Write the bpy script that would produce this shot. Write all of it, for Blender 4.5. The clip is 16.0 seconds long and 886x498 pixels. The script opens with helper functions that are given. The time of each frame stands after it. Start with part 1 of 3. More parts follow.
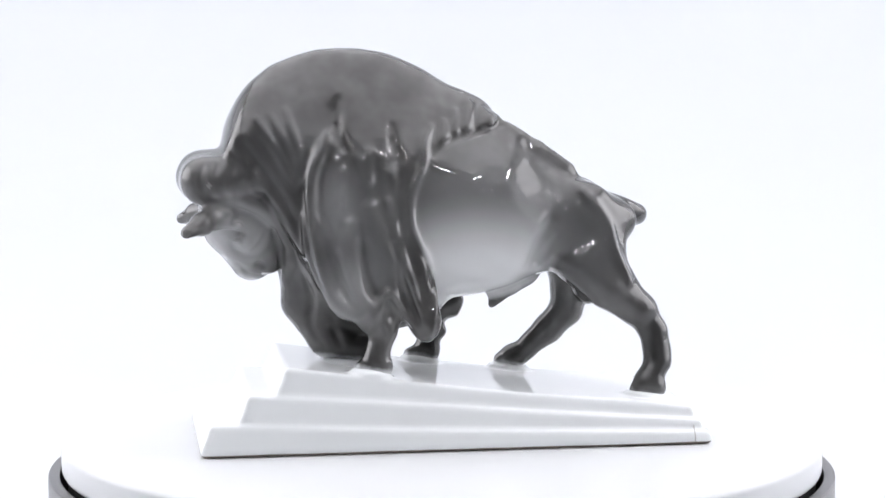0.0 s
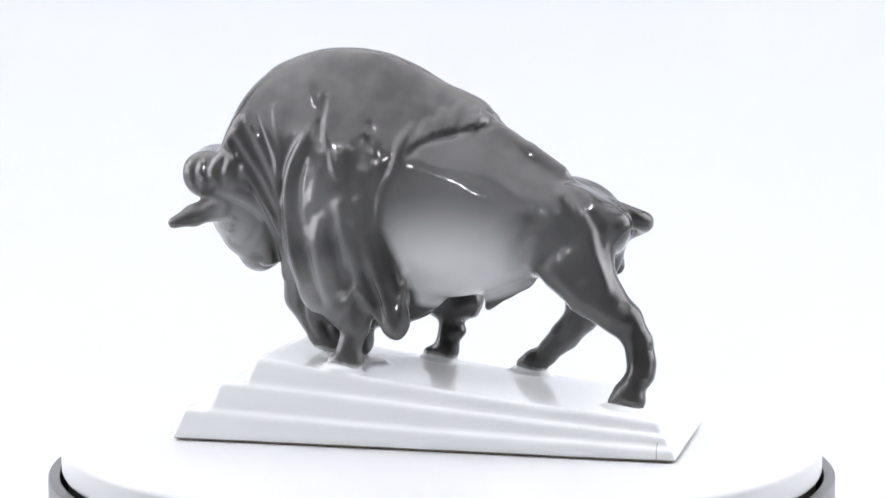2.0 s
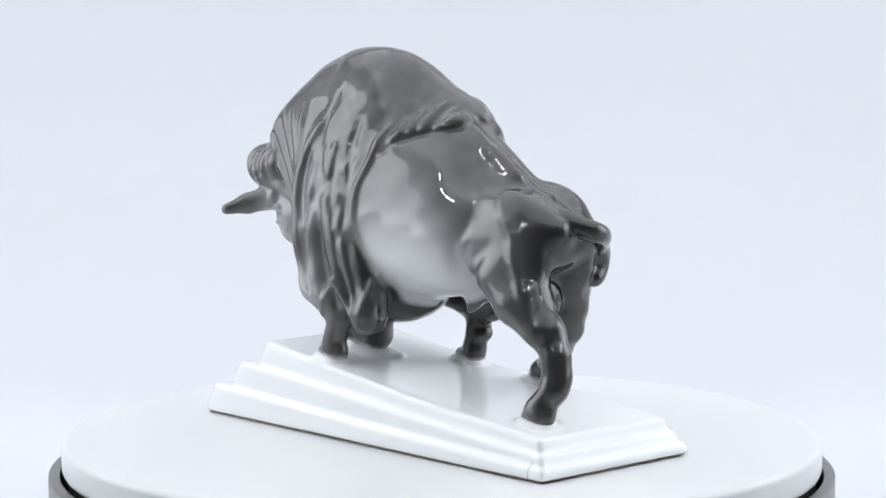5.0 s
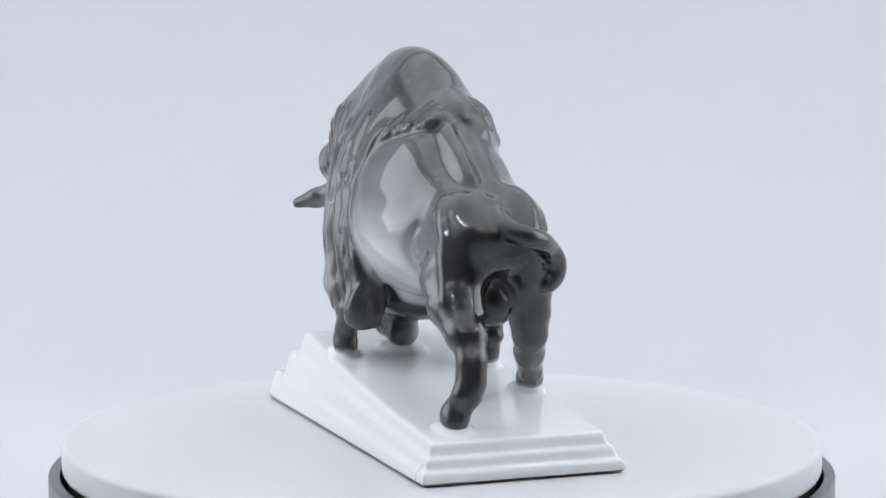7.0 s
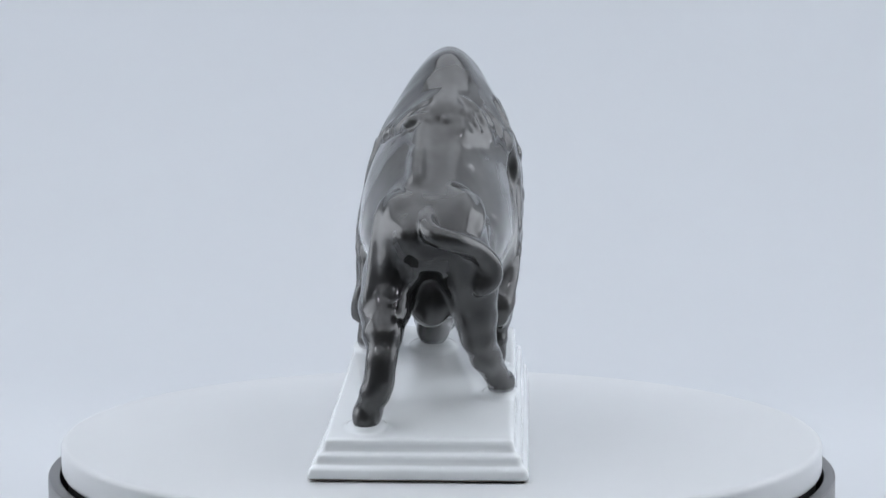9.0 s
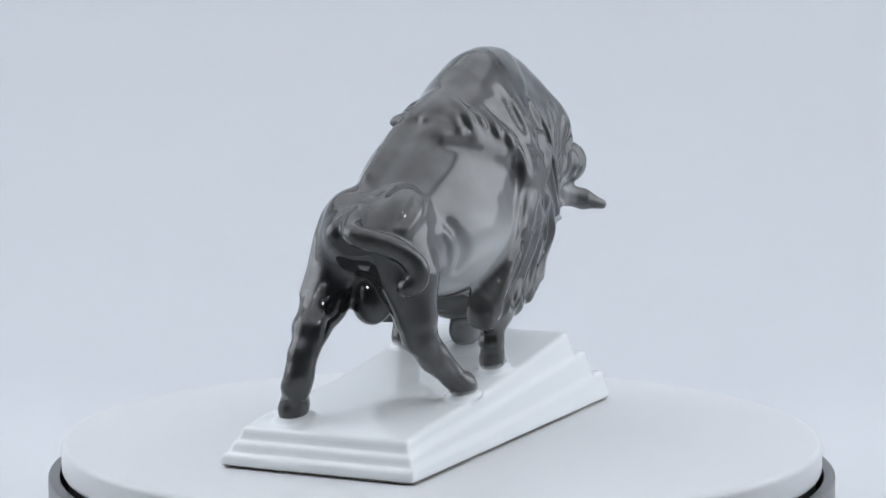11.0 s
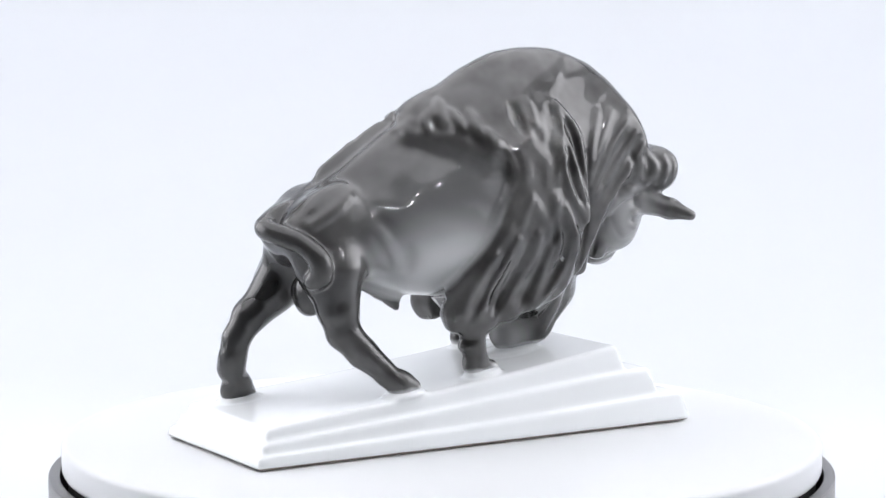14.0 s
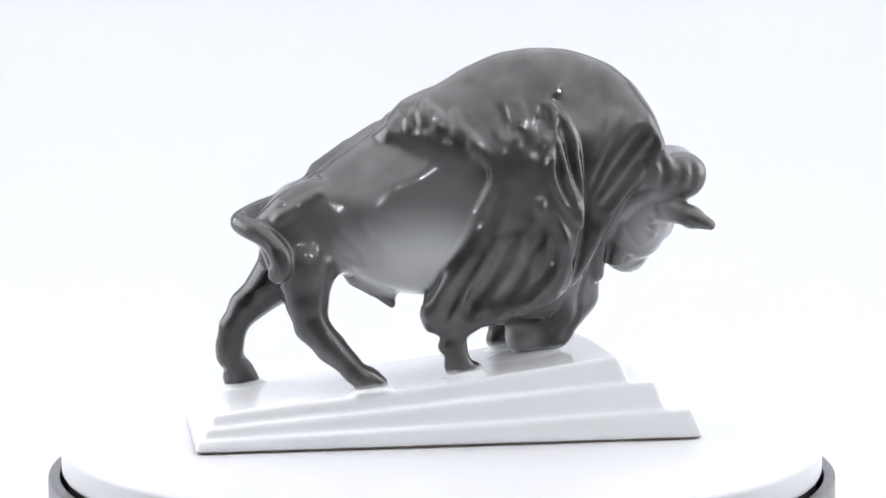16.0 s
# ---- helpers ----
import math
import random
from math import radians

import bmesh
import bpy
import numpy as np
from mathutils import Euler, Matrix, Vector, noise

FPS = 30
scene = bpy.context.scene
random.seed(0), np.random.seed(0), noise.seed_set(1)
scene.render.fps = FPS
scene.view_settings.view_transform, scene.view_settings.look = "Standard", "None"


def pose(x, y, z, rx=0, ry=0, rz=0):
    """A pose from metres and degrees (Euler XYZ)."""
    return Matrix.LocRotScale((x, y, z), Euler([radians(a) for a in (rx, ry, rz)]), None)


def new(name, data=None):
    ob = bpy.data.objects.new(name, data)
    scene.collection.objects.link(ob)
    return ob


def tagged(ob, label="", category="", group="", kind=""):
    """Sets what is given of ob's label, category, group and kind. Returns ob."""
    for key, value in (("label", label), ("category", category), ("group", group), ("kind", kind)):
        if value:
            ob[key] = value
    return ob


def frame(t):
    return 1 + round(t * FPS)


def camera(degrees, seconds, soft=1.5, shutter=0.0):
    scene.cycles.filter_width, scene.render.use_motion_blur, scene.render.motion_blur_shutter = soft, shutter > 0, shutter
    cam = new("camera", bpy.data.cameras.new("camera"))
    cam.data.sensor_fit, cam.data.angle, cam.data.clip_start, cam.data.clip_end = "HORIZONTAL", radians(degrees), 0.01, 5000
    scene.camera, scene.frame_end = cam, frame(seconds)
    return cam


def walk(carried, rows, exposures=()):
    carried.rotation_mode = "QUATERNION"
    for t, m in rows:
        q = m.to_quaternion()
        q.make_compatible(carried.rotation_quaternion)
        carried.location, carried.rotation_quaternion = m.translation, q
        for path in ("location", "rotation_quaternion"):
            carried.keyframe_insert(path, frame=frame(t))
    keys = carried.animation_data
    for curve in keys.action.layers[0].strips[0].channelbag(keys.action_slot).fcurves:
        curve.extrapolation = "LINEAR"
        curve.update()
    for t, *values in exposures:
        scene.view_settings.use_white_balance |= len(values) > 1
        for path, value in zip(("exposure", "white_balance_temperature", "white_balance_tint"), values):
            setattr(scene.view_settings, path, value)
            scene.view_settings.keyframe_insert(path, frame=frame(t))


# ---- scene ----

# ---- camera ----
cam = camera(22.5, 16.0, soft=1.5)
EYE = pose(0, -1.202, 0.2289, 90 - 6.217, 0, -0.03)
EXPOSURES = [(0, -1.18, 6520, 14.5), (2, -1.18, 6510, 14.5), (4, -1.34, 6450, 13), (6.3, -1.61, 6300, 10.5), (7, -1.70, 6250, 10.5),
             (9, -1.89, 6180, 10.5), (11.3, -1.81, 6220, 10.5), (12.5, -1.56, 6330, 11), (14, -1.27, 6470, 13.5), (16, -1.18, 6520, 14.5)]
walk(cam, [(0, EYE), (16, EYE)], EXPOSURES)


def turn_at(t):
    """The turntable's turn in degrees at t seconds."""
    return 98.975 - 11.2812 * (t - 8) + 0.614 * ((t - 8) / 8) ** 3


# ---- world and lights ----
world = bpy.data.worlds.new("studio")
scene.world = world
world.use_nodes = True
world.node_tree.nodes["Background"].inputs[0].default_value = (0.8, 0.9, 1.0, 1)
world.node_tree.nodes["Background"].inputs[1].default_value = 0.05


# ---- materials ----
def material(name):
    m = bpy.data.materials.new(name)
    m.use_nodes = True
    nt = m.node_tree
    return m, nt, nt.nodes["Principled BSDF"]


def node(nt, kind, **values):
    n = nt.nodes.new(kind)
    for key, value in values.items():
        n.inputs[key.replace("_", " ")].default_value = value
    return n


def mixed(nt, fac, a, b):
    """A colour mix; fac, a and b are sockets or values."""
    n = nt.nodes.new("ShaderNodeMix")
    n.data_type = "RGBA"
    for i, v in ((0, fac), (6, a), (7, b)):
        if isinstance(v, bpy.types.NodeSocket):
            nt.links.new(v, n.inputs[i])
        else:
            n.inputs[i].default_value = v
    return n.outputs[2]


def ramp(nt, socket, lo, hi, a=0.0, b=1.0):
    n = nt.nodes.new("ShaderNodeMapRange")
    n.interpolation_type = "SMOOTHSTEP"
    nt.links.new(socket, n.inputs[0])
    for i, v in enumerate((lo, hi, a, b)):
        n.inputs[i + 1].default_value = v
    return n.outputs[0]


def maths(nt, op, a, b=0.0):
    n = nt.nodes.new("ShaderNodeMath")
    n.operation = op
    for i, v in enumerate((a, b)):
        if isinstance(v, bpy.types.NodeSocket):
            nt.links.new(v, n.inputs[i])
        else:
            n.inputs[i].default_value = v
    return n.outputs[0]


def spot(nt, place, centre, radii, inner=0.5):
    """1 inside a soft ellipsoid of the object's space, 0 outside."""
    n = nt.nodes.new("ShaderNodeMapping")
    n.vector_type = "TEXTURE"
    n.inputs[1].default_value, n.inputs[3].default_value = centre, radii
    nt.links.new(place, n.inputs[0])
    d = nt.nodes.new("ShaderNodeVectorMath")
    d.operation = "LENGTH"
    nt.links.new(n.outputs[0], d.inputs[0])
    return ramp(nt, d.outputs[1], inner, 1.0, 1.0, 0.0)


def grey(v, warm=0.0):
    return (v * (1 + warm), v, v * (1 - warm), 1)


def noise_node(nt, place, scale, detail=3.0, rough=0.55):
    n = node(nt, "ShaderNodeTexNoise", Scale=scale, Detail=detail, Roughness=rough)
    nt.links.new(place, n.inputs["Vector"])
    return n.outputs[0]


def bump(nt, bsdf, height, strength, distance):
    n = node(nt, "ShaderNodeBump", Strength=strength, Distance=distance)
    nt.links.new(height, n.inputs["Height"])
    nt.links.new(n.outputs[0], bsdf.inputs["Normal"])


def grey_glaze():
    """Sprayed grey underglaze that thins to white on the belly, under a clear gloss; some reflected dark and glow is
    coloured in too.
    """
    m, nt, bsdf = material("grey_porcelain")
    place = nt.nodes.new("ShaderNodeTexCoord").outputs["Object"]
    c = mixed(nt, ramp(nt, noise_node(nt, place, 26), 0.3, 0.72), grey(0.031, 0.02), grey(0.098, 0.01))
    coat = nt.nodes.new("ShaderNodeAttribute")
    coat.attribute_name = "short_coat"
    short = coat.outputs["Fac"]
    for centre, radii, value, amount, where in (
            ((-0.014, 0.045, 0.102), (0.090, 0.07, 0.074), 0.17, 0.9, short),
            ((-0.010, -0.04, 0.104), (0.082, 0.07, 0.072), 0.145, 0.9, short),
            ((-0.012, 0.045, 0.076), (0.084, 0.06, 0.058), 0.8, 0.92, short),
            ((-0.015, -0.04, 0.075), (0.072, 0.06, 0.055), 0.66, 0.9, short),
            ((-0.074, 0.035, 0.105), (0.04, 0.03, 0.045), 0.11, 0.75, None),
            # next three: the dark front's reflection put into the rump and hind-leg colour
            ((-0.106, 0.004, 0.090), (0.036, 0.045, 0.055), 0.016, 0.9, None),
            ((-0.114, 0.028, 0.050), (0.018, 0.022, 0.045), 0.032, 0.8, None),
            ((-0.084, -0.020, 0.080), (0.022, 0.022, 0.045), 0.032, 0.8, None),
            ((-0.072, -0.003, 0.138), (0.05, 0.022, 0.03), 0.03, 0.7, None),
            # left mane lighter: uneven spray, plus the side softbox's glow put into colour
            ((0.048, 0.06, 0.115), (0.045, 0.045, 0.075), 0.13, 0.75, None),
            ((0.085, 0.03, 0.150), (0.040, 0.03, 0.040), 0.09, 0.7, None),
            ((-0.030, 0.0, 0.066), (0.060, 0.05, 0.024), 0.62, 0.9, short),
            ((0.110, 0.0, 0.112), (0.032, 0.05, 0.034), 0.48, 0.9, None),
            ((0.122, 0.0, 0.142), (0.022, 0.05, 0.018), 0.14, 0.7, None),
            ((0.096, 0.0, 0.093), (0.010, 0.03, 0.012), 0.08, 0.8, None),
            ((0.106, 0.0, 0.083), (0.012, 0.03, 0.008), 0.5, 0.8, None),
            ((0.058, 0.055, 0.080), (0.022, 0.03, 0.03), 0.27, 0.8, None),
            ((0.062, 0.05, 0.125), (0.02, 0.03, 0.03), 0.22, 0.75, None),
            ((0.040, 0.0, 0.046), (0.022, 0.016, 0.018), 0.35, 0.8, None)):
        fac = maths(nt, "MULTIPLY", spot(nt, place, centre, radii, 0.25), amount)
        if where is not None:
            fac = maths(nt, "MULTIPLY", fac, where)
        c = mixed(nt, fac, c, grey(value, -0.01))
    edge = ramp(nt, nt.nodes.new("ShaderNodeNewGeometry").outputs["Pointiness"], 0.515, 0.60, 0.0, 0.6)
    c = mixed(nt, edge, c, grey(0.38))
    # the spray stops short of the soles
    split = nt.nodes.new("ShaderNodeSeparateXYZ")
    nt.links.new(place, split.inputs[0])
    above = maths(nt, "SUBTRACT", split.outputs[2], maths(nt, "ADD", maths(nt, "MULTIPLY", split.outputs[0], 0.124), 0.0328))
    above = maths(nt, "ADD", above, maths(nt, "MULTIPLY", maths(nt, "SUBTRACT", noise_node(nt, place, 120), 0.5), 0.004))
    c = mixed(nt, ramp(nt, above, 0.0005, 0.0045, 0.85, 0.0), c, (0.75, 0.77, 0.78, 1))
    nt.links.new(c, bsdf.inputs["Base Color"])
    bsdf.inputs["Roughness"].default_value = 0.015
    bsdf.inputs["IOR"].default_value = 1.6
    bump(nt, bsdf, noise_node(nt, place, 160, 2), 0.05, 0.0006)
    return m


def white_glaze():
    m, nt, bsdf = material("white_porcelain")
    place = nt.nodes.new("ShaderNodeTexCoord").outputs["Object"]
    c = mixed(nt, noise_node(nt, place, 25), (0.81, 0.84, 0.85, 1), (0.84, 0.86, 0.87, 1))
    split = nt.nodes.new("ShaderNodeSeparateXYZ")
    nt.links.new(place, split.inputs[0])
    foot = ramp(nt, maths(nt, "ADD", split.outputs[2], maths(nt, "MULTIPLY", noise_node(nt, place, 30), 0.0012)),
                -0.0002, 0.0006, 1.0, 0.0)
    c = mixed(nt, foot, c, (0.22, 0.18, 0.15, 1))
    # a hairline firing crack near one corner
    line = ramp(nt, maths(nt, "ABSOLUTE", maths(nt, "ADD", split.outputs[0], maths(nt, "ADD", 0.1262, maths(
        nt, "MULTIPLY", noise_node(nt, place, 200), 0.001)))), 0.00015, 0.0004, 1.0, 0.0)
    low = maths(nt, "MULTIPLY", ramp(nt, split.outputs[2], 0.0075, 0.0085, 1.0, 0.0),
                ramp(nt, split.outputs[1], 0.055, 0.057))
    c = mixed(nt, maths(nt, "MULTIPLY", line, maths(nt, "MULTIPLY", low, 0.6)), c, (0.2, 0.16, 0.13, 1))
    nt.links.new(c, bsdf.inputs["Base Color"])
    bsdf.inputs["Roughness"].default_value = 0.035
    bump(nt, bsdf, noise_node(nt, place, 45, 2), 0.04, 0.0006)
    return m


def plain(name, colour, rough, metal=0.0, scale=60.0, vary=0.06, relief=0.0):
    m, nt, bsdf = material(name)
    place = nt.nodes.new("ShaderNodeTexCoord").outputs["Object"]
    lo = tuple(v * (1 - vary) for v in colour) + (1,)
    hi = tuple(min(1, v * (1 + vary)) for v in colour) + (1,)
    nt.links.new(mixed(nt, noise_node(nt, place, scale, 4), lo, hi), bsdf.inputs["Base Color"])
    bsdf.inputs["Roughness"].default_value, bsdf.inputs["Metallic"].default_value = rough, metal
    if relief:
        bump(nt, bsdf, noise_node(nt, place, scale * 4, 3), 0.2, relief)
    return m


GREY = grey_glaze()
WHITE = white_glaze()
DISC = plain("white_acrylic", (0.66, 0.673, 0.682), 0.3, 0, 40, 0.01)
METAL = plain("brushed_metal", (0.22, 0.215, 0.215), 0.36, 0.9, 300, 0.06, 0.0002)
BLACK = plain("black_rubber", (0.012, 0.012, 0.013), 0.45, 0, 80, 0.1)
CLOTH = plain("white_backdrop_paper", (0.61, 0.632, 0.66), 0.75, 0, 12, 0.012, 0.0004)
TENT = plain("white_tent_fabric", (0.82, 0.825, 0.83), 0.8, 0, 30, 0.012, 0.0004)


def diffuser(name, strength, core, reach):
    """Glowing cloth with a brighter square before its bulbs, within reach of the middle."""
    m, nt, bsdf = material(name)
    place = nt.nodes.new("ShaderNodeTexCoord").outputs["Object"]
    split = nt.nodes.new("ShaderNodeSeparateXYZ")
    nt.links.new(place, split.inputs[0])
    across, along, up = (maths(nt, "ABSOLUTE", v) for v in split.outputs)
    d = maths(nt, "MAXIMUM", across, maths(nt, "MAXIMUM", along, up))
    nt.links.new(ramp(nt, d, reach * 0.9, reach, core, strength), bsdf.inputs["Emission Strength"])
    bsdf.inputs["Emission Color"].default_value = (0.972, 0.984, 1.0, 1)
    bsdf.inputs["Base Color"].default_value = (0.8, 0.8, 0.8, 1)
    bsdf.inputs["Roughness"].default_value = 0.8
    return m


SIDE_GLOW = diffuser("softbox_cloth", 6.3, 7.8, 0.22)
TOP_GLOW = diffuser("ceiling_diffuser_cloth", 2.3, 2.6, 0.5)
LED_GLOW = diffuser("led_window", 400.0, 400.0, 0.5)
TABLE = plain("white_laminate", (0.75, 0.76, 0.78), 0.5, 0, 25, 0.02)
ROOM = plain("dark_studio_paint", (0.16, 0.16, 0.165), 0.8, 0, 6, 0.1)


# ---- shared building code ----
def meshed(name, bm, material_, parent=None, smooth=True):
    me = bpy.data.meshes.new(name)
    bm.to_mesh(me)
    bm.free()
    me.materials.append(material_)
    if smooth:
        me.shade_smooth()
    ob = new(name, me)
    ob.parent = parent
    return ob


def lathe(profile, steps=160):
    """A solid of revolution about z from a closed profile of (radius, height)."""
    bm = bmesh.new()
    rings = []
    for i in range(steps):
        a = 2 * math.pi * i / steps
        rings.append([bm.verts.new((r * math.cos(a), r * math.sin(a), z)) for r, z in profile])
    n = len(profile)
    for i in range(steps):
        p, q = rings[i], rings[(i + 1) % steps]
        for j in range(n):
            k = (j + 1) % n
            bm.faces.new((p[j], q[j], q[k], p[k]))
    bmesh.ops.recalc_face_normals(bm, faces=bm.faces[:])
    return bm


def rounded(corners, r, steps=5):
    """A closed outline with its corners rounded by r."""
    out = []
    for i, p in enumerate(corners):
        p, a, b = Vector(p), Vector(corners[i - 1]), Vector(corners[(i + 1) % len(corners)])
        ra = min(r, (a - p).length * 0.45)
        rb = min(r, (b - p).length * 0.45)
        s, e = p + (a - p).normalized() * ra, p + (b - p).normalized() * rb
        for k in range(steps + 1):
            f = k / steps
            q = s * (1 - f) ** 2 + p * 2 * f * (1 - f) + e * f * f
            out.append((q.x, q.y))
    return out


def box_bm(lo, hi, bevel=0.0):
    bm = bmesh.new()
    bmesh.ops.create_cube(bm, size=1)
    for v in bm.verts:
        v.co = Vector([(l + h) / 2 + c * (h - l) for l, h, c in zip(lo, hi, v.co)])
    if bevel:
        bmesh.ops.bevel(bm, geom=bm.edges[:], offset=bevel, segments=2, affect="EDGES")
    return bm


def curve(x, xs, ys):
    """A smooth curve through (xs, ys), read at x."""
    xs, ys = np.array(xs, float), np.array(ys, float)
    s = np.diff(ys) / np.diff(xs)
    t = np.concatenate([[s[0]], (s[1:] + s[:-1]) / 2, [s[-1]]])
    x = np.asarray(x, float)
    i = np.clip(np.searchsorted(xs, x) - 1, 0, len(xs) - 2)
    h = xs[i + 1] - xs[i]
    f = (x - xs[i]) / h
    fc = np.clip(f, 0, 1)
    v = ((1 + 2 * fc) * (1 - fc) ** 2 * ys[i] + fc * (1 - fc) ** 2 * h * t[i]
         + fc ** 2 * (3 - 2 * fc) * ys[i + 1] + fc ** 2 * (fc - 1) * h * t[i + 1])
    return v + np.where(f < 0, f * h * t[0], 0) + np.where(f > 1, (f - 1) * h * t[-1], 0)


def smin(a, b, k):
    h = np.maximum(k - np.abs(a - b), 0) / k
    return np.minimum(a, b) - h * h * k / 4


def smax(a, b, k):
    return -smin(-a, -b, k)


def to_segment(x, y, a, b):
    dx, dy = b[0] - a[0], b[1] - a[1]
    f = np.clip(((x - a[0]) * dx + (y - a[1]) * dy) / (dx * dx + dy * dy), 0, 1)
    return np.hypot(x - a[0] - f * dx, y - a[1] - f * dy)


def outline(x, z, points):
    """Signed distance to a closed outline in the plane, negative inside."""
    d = np.full(np.broadcast(x, z).shape, 1e9)
    inside = np.zeros(d.shape, bool)
    for i, b in enumerate(points):
        a = points[i - 1]
        d = np.minimum(d, to_segment(x, z, a, b))
        if a[1] != b[1]:
            cross = (a[1] > z) != (b[1] > z)
            inside ^= cross & (x < (b[0] - a[0]) * (z - a[1]) / (b[1] - a[1]) + a[0])
    return np.where(inside, -d, d)


class Clay:
    """A block of clay on a grid (millimetres): solids are blended in, creases are cut, then a skin is drawn over it."""

    def __init__(self, lo, hi, step):
        self.lo, self.step = np.array(lo, float), step
        self.ax = [np.arange(l, h + step, step) for l, h in zip(lo, hi)]
        self.f = np.full([len(a) for a in self.ax], 40.0, np.float32)

    def grid(self, s=(slice(None),) * 3):
        return (self.ax[0][s[0]][:, None, None], self.ax[1][s[1]][None, :, None], self.ax[2][s[2]][None, None, :])

    def part_of(self, lo, hi):
        return tuple(slice(max(0, int((l - o) / self.step)), max(1, int((h - o) / self.step) + 2))
                     for l, h, o in zip(lo, hi, self.lo))

    def even(self, f):
        """Scales a field to distances."""
        g = np.gradient(f.astype(np.float32), self.step)
        n = np.sqrt(g[0] ** 2 + g[1] ** 2 + g[2] ** 2)
        return f / np.maximum(n, 1e-3 * np.median(n))

    def put(self, s, d, k, cut=False):
        old = self.f[s]
        self.f[s] = smax(old, -d, k) if cut else smin(old, d, k)

    def egg(self, c, r, k=6.0, tilt=(0, 0, 0), cut=False):
        """An ellipsoid at c with radii r, turned by tilt (degrees)."""
        big = max(r) + k + 4
        s = self.part_of([v - big for v in c], [v + big for v in c])
        x, y, z = self.grid(s)
        m = np.array(Euler([radians(a) for a in tilt]).to_matrix().transposed())
        p = [m[i][0] * (x - c[0]) + m[i][1] * (y - c[1]) + m[i][2] * (z - c[2]) for i in range(3)]
        k0 = np.sqrt(sum((p[i] / r[i]) ** 2 for i in range(3)))
        k1 = np.sqrt(sum((p[i] / r[i] ** 2) ** 2 for i in range(3)))
        self.put(s, k0 * (k0 - 1) / np.maximum(k1, 1e-6), k, cut)

    def limb(self, points, k=5.0, cut=False, joint=2.5):
        """A chain of tapered round bars through points of (x, y, z, radius)."""
        a = np.array(points, float)
        big = a[:, 3].max() + k + 4
        s = self.part_of(a[:, :3].min(0) - big, a[:, :3].max(0) + big)
        x, y, z = self.grid(s)
        d = None
        for p, q in zip(a[:-1], a[1:]):
            v = q[:3] - p[:3]
            f = np.clip(((x - p[0]) * v[0] + (y - p[1]) * v[1] + (z - p[2]) * v[2]) / max(v @ v, 1e-6), 0, 1)
            e = np.sqrt((x - p[0] - f * v[0]) ** 2 + (y - p[1] - f * v[1]) ** 2 + (z - p[2] - f * v[2]) ** 2) - (
                p[3] + f * (q[3] - p[3]))
            d = e if d is None else smin(d, e, joint)
        self.put(s, d, k, cut)

    def side_y(self, x, z, side):
        """The y of the outermost skin at x, z on one side."""
        u = np.clip((x - self.lo[0]) / self.step, 0, self.f.shape[0] - 1.01)
        v = np.clip((z - self.lo[2]) / self.step, 0, self.f.shape[2] - 1.01)
        i, j = int(u), int(v)
        u, v = u - i, v - j
        f = self.f
        line = ((1 - u) * (1 - v) * f[i, :, j] + u * (1 - v) * f[i + 1, :, j] + (1 - u) * v * f[i, :, j + 1] + u * v * f[i + 1, :, j + 1])
        inside = np.nonzero(line < 0)[0]
        if not len(inside):
            return 0.0
        n = inside[-1] if side > 0 else inside[0]
        o = int(np.clip(n + side, 0, len(line) - 1))
        f = line[n] / (line[n] - line[o]) if line[o] != line[n] else 0
        return float(self.ax[1][n] + side * f * self.step)

    def fold(self, points, side, r0, r1, lift=0.0, k=3.0, cut=False):
        """A ridge, or a crease, that follows the skin of one side through points of (x, z), swelling to r1 and thinning to r0 at its ends."""
        a = np.array(points, float)
        t = np.arange(len(a))
        n = (len(a) - 1) * 5 + 1
        u = np.linspace(0, len(a) - 1, n)
        xs, zs = curve(u, t, a[:, 0]), curve(u, t, a[:, 1])
        rr = r0 + (r1 - r0) * np.sin(np.pi * np.linspace(0.03, 0.97, n)) ** 0.7
        ys = np.array([self.side_y(x, z, side) for x, z in zip(xs, zs)])
        for _ in range(4):
            ys[1:-1] = (ys[:-2] + 2 * ys[1:-1] + ys[2:]) / 4
        self.limb([(x, y + side * (lift * r / r1 - (0 if cut else 0.4 * r)), z, r) for x, y, z, r in zip(xs, ys, zs, rr)], k, cut, 0.5)

    def soften(self, times):
        f = self.f
        for _ in range(times):
            for axis in range(3):
                g = np.moveaxis(f, axis, 0)
                g[1:-1] = (g[:-2] + 2 * g[1:-1] + g[2:]) / 4
        self.f = f

    def read(self, p):
        q = np.clip((p - self.lo) / self.step, 0, np.array(self.f.shape) - 1.001)
        i = q.astype(int)
        w = q - i
        v = 0
        for c in range(8):
            o = np.array([c & 1, c >> 1 & 1, c >> 2])
            ww = np.prod(np.where(o, w, 1 - w), axis=1)
            j = i + o
            v = v + ww * self.f[j[:, 0], j[:, 1], j[:, 2]]
        return v

    def skin(self, name, material_, tidy=2):
        f = self.f
        inn = f < 0
        n = [s - 1 for s in f.shape]
        count = np.zeros(n, np.int8)
        for c in range(8):
            a, b, d = c & 1, c >> 1 & 1, c >> 2
            count += inn[a:a + n[0], b:b + n[1], d:d + n[2]]
        cells = np.argwhere((count > 0) & (count < 8))
        number = np.full(n, -1, np.int32)
        number[tuple(cells.T)] = np.arange(len(cells))
        offs = np.array([[c & 1, c >> 1 & 1, c >> 2] for c in range(8)])
        vals = np.stack([f[tuple((cells + o).T)] for o in offs])
        total, hits = np.zeros((len(cells), 3)), np.zeros(len(cells))
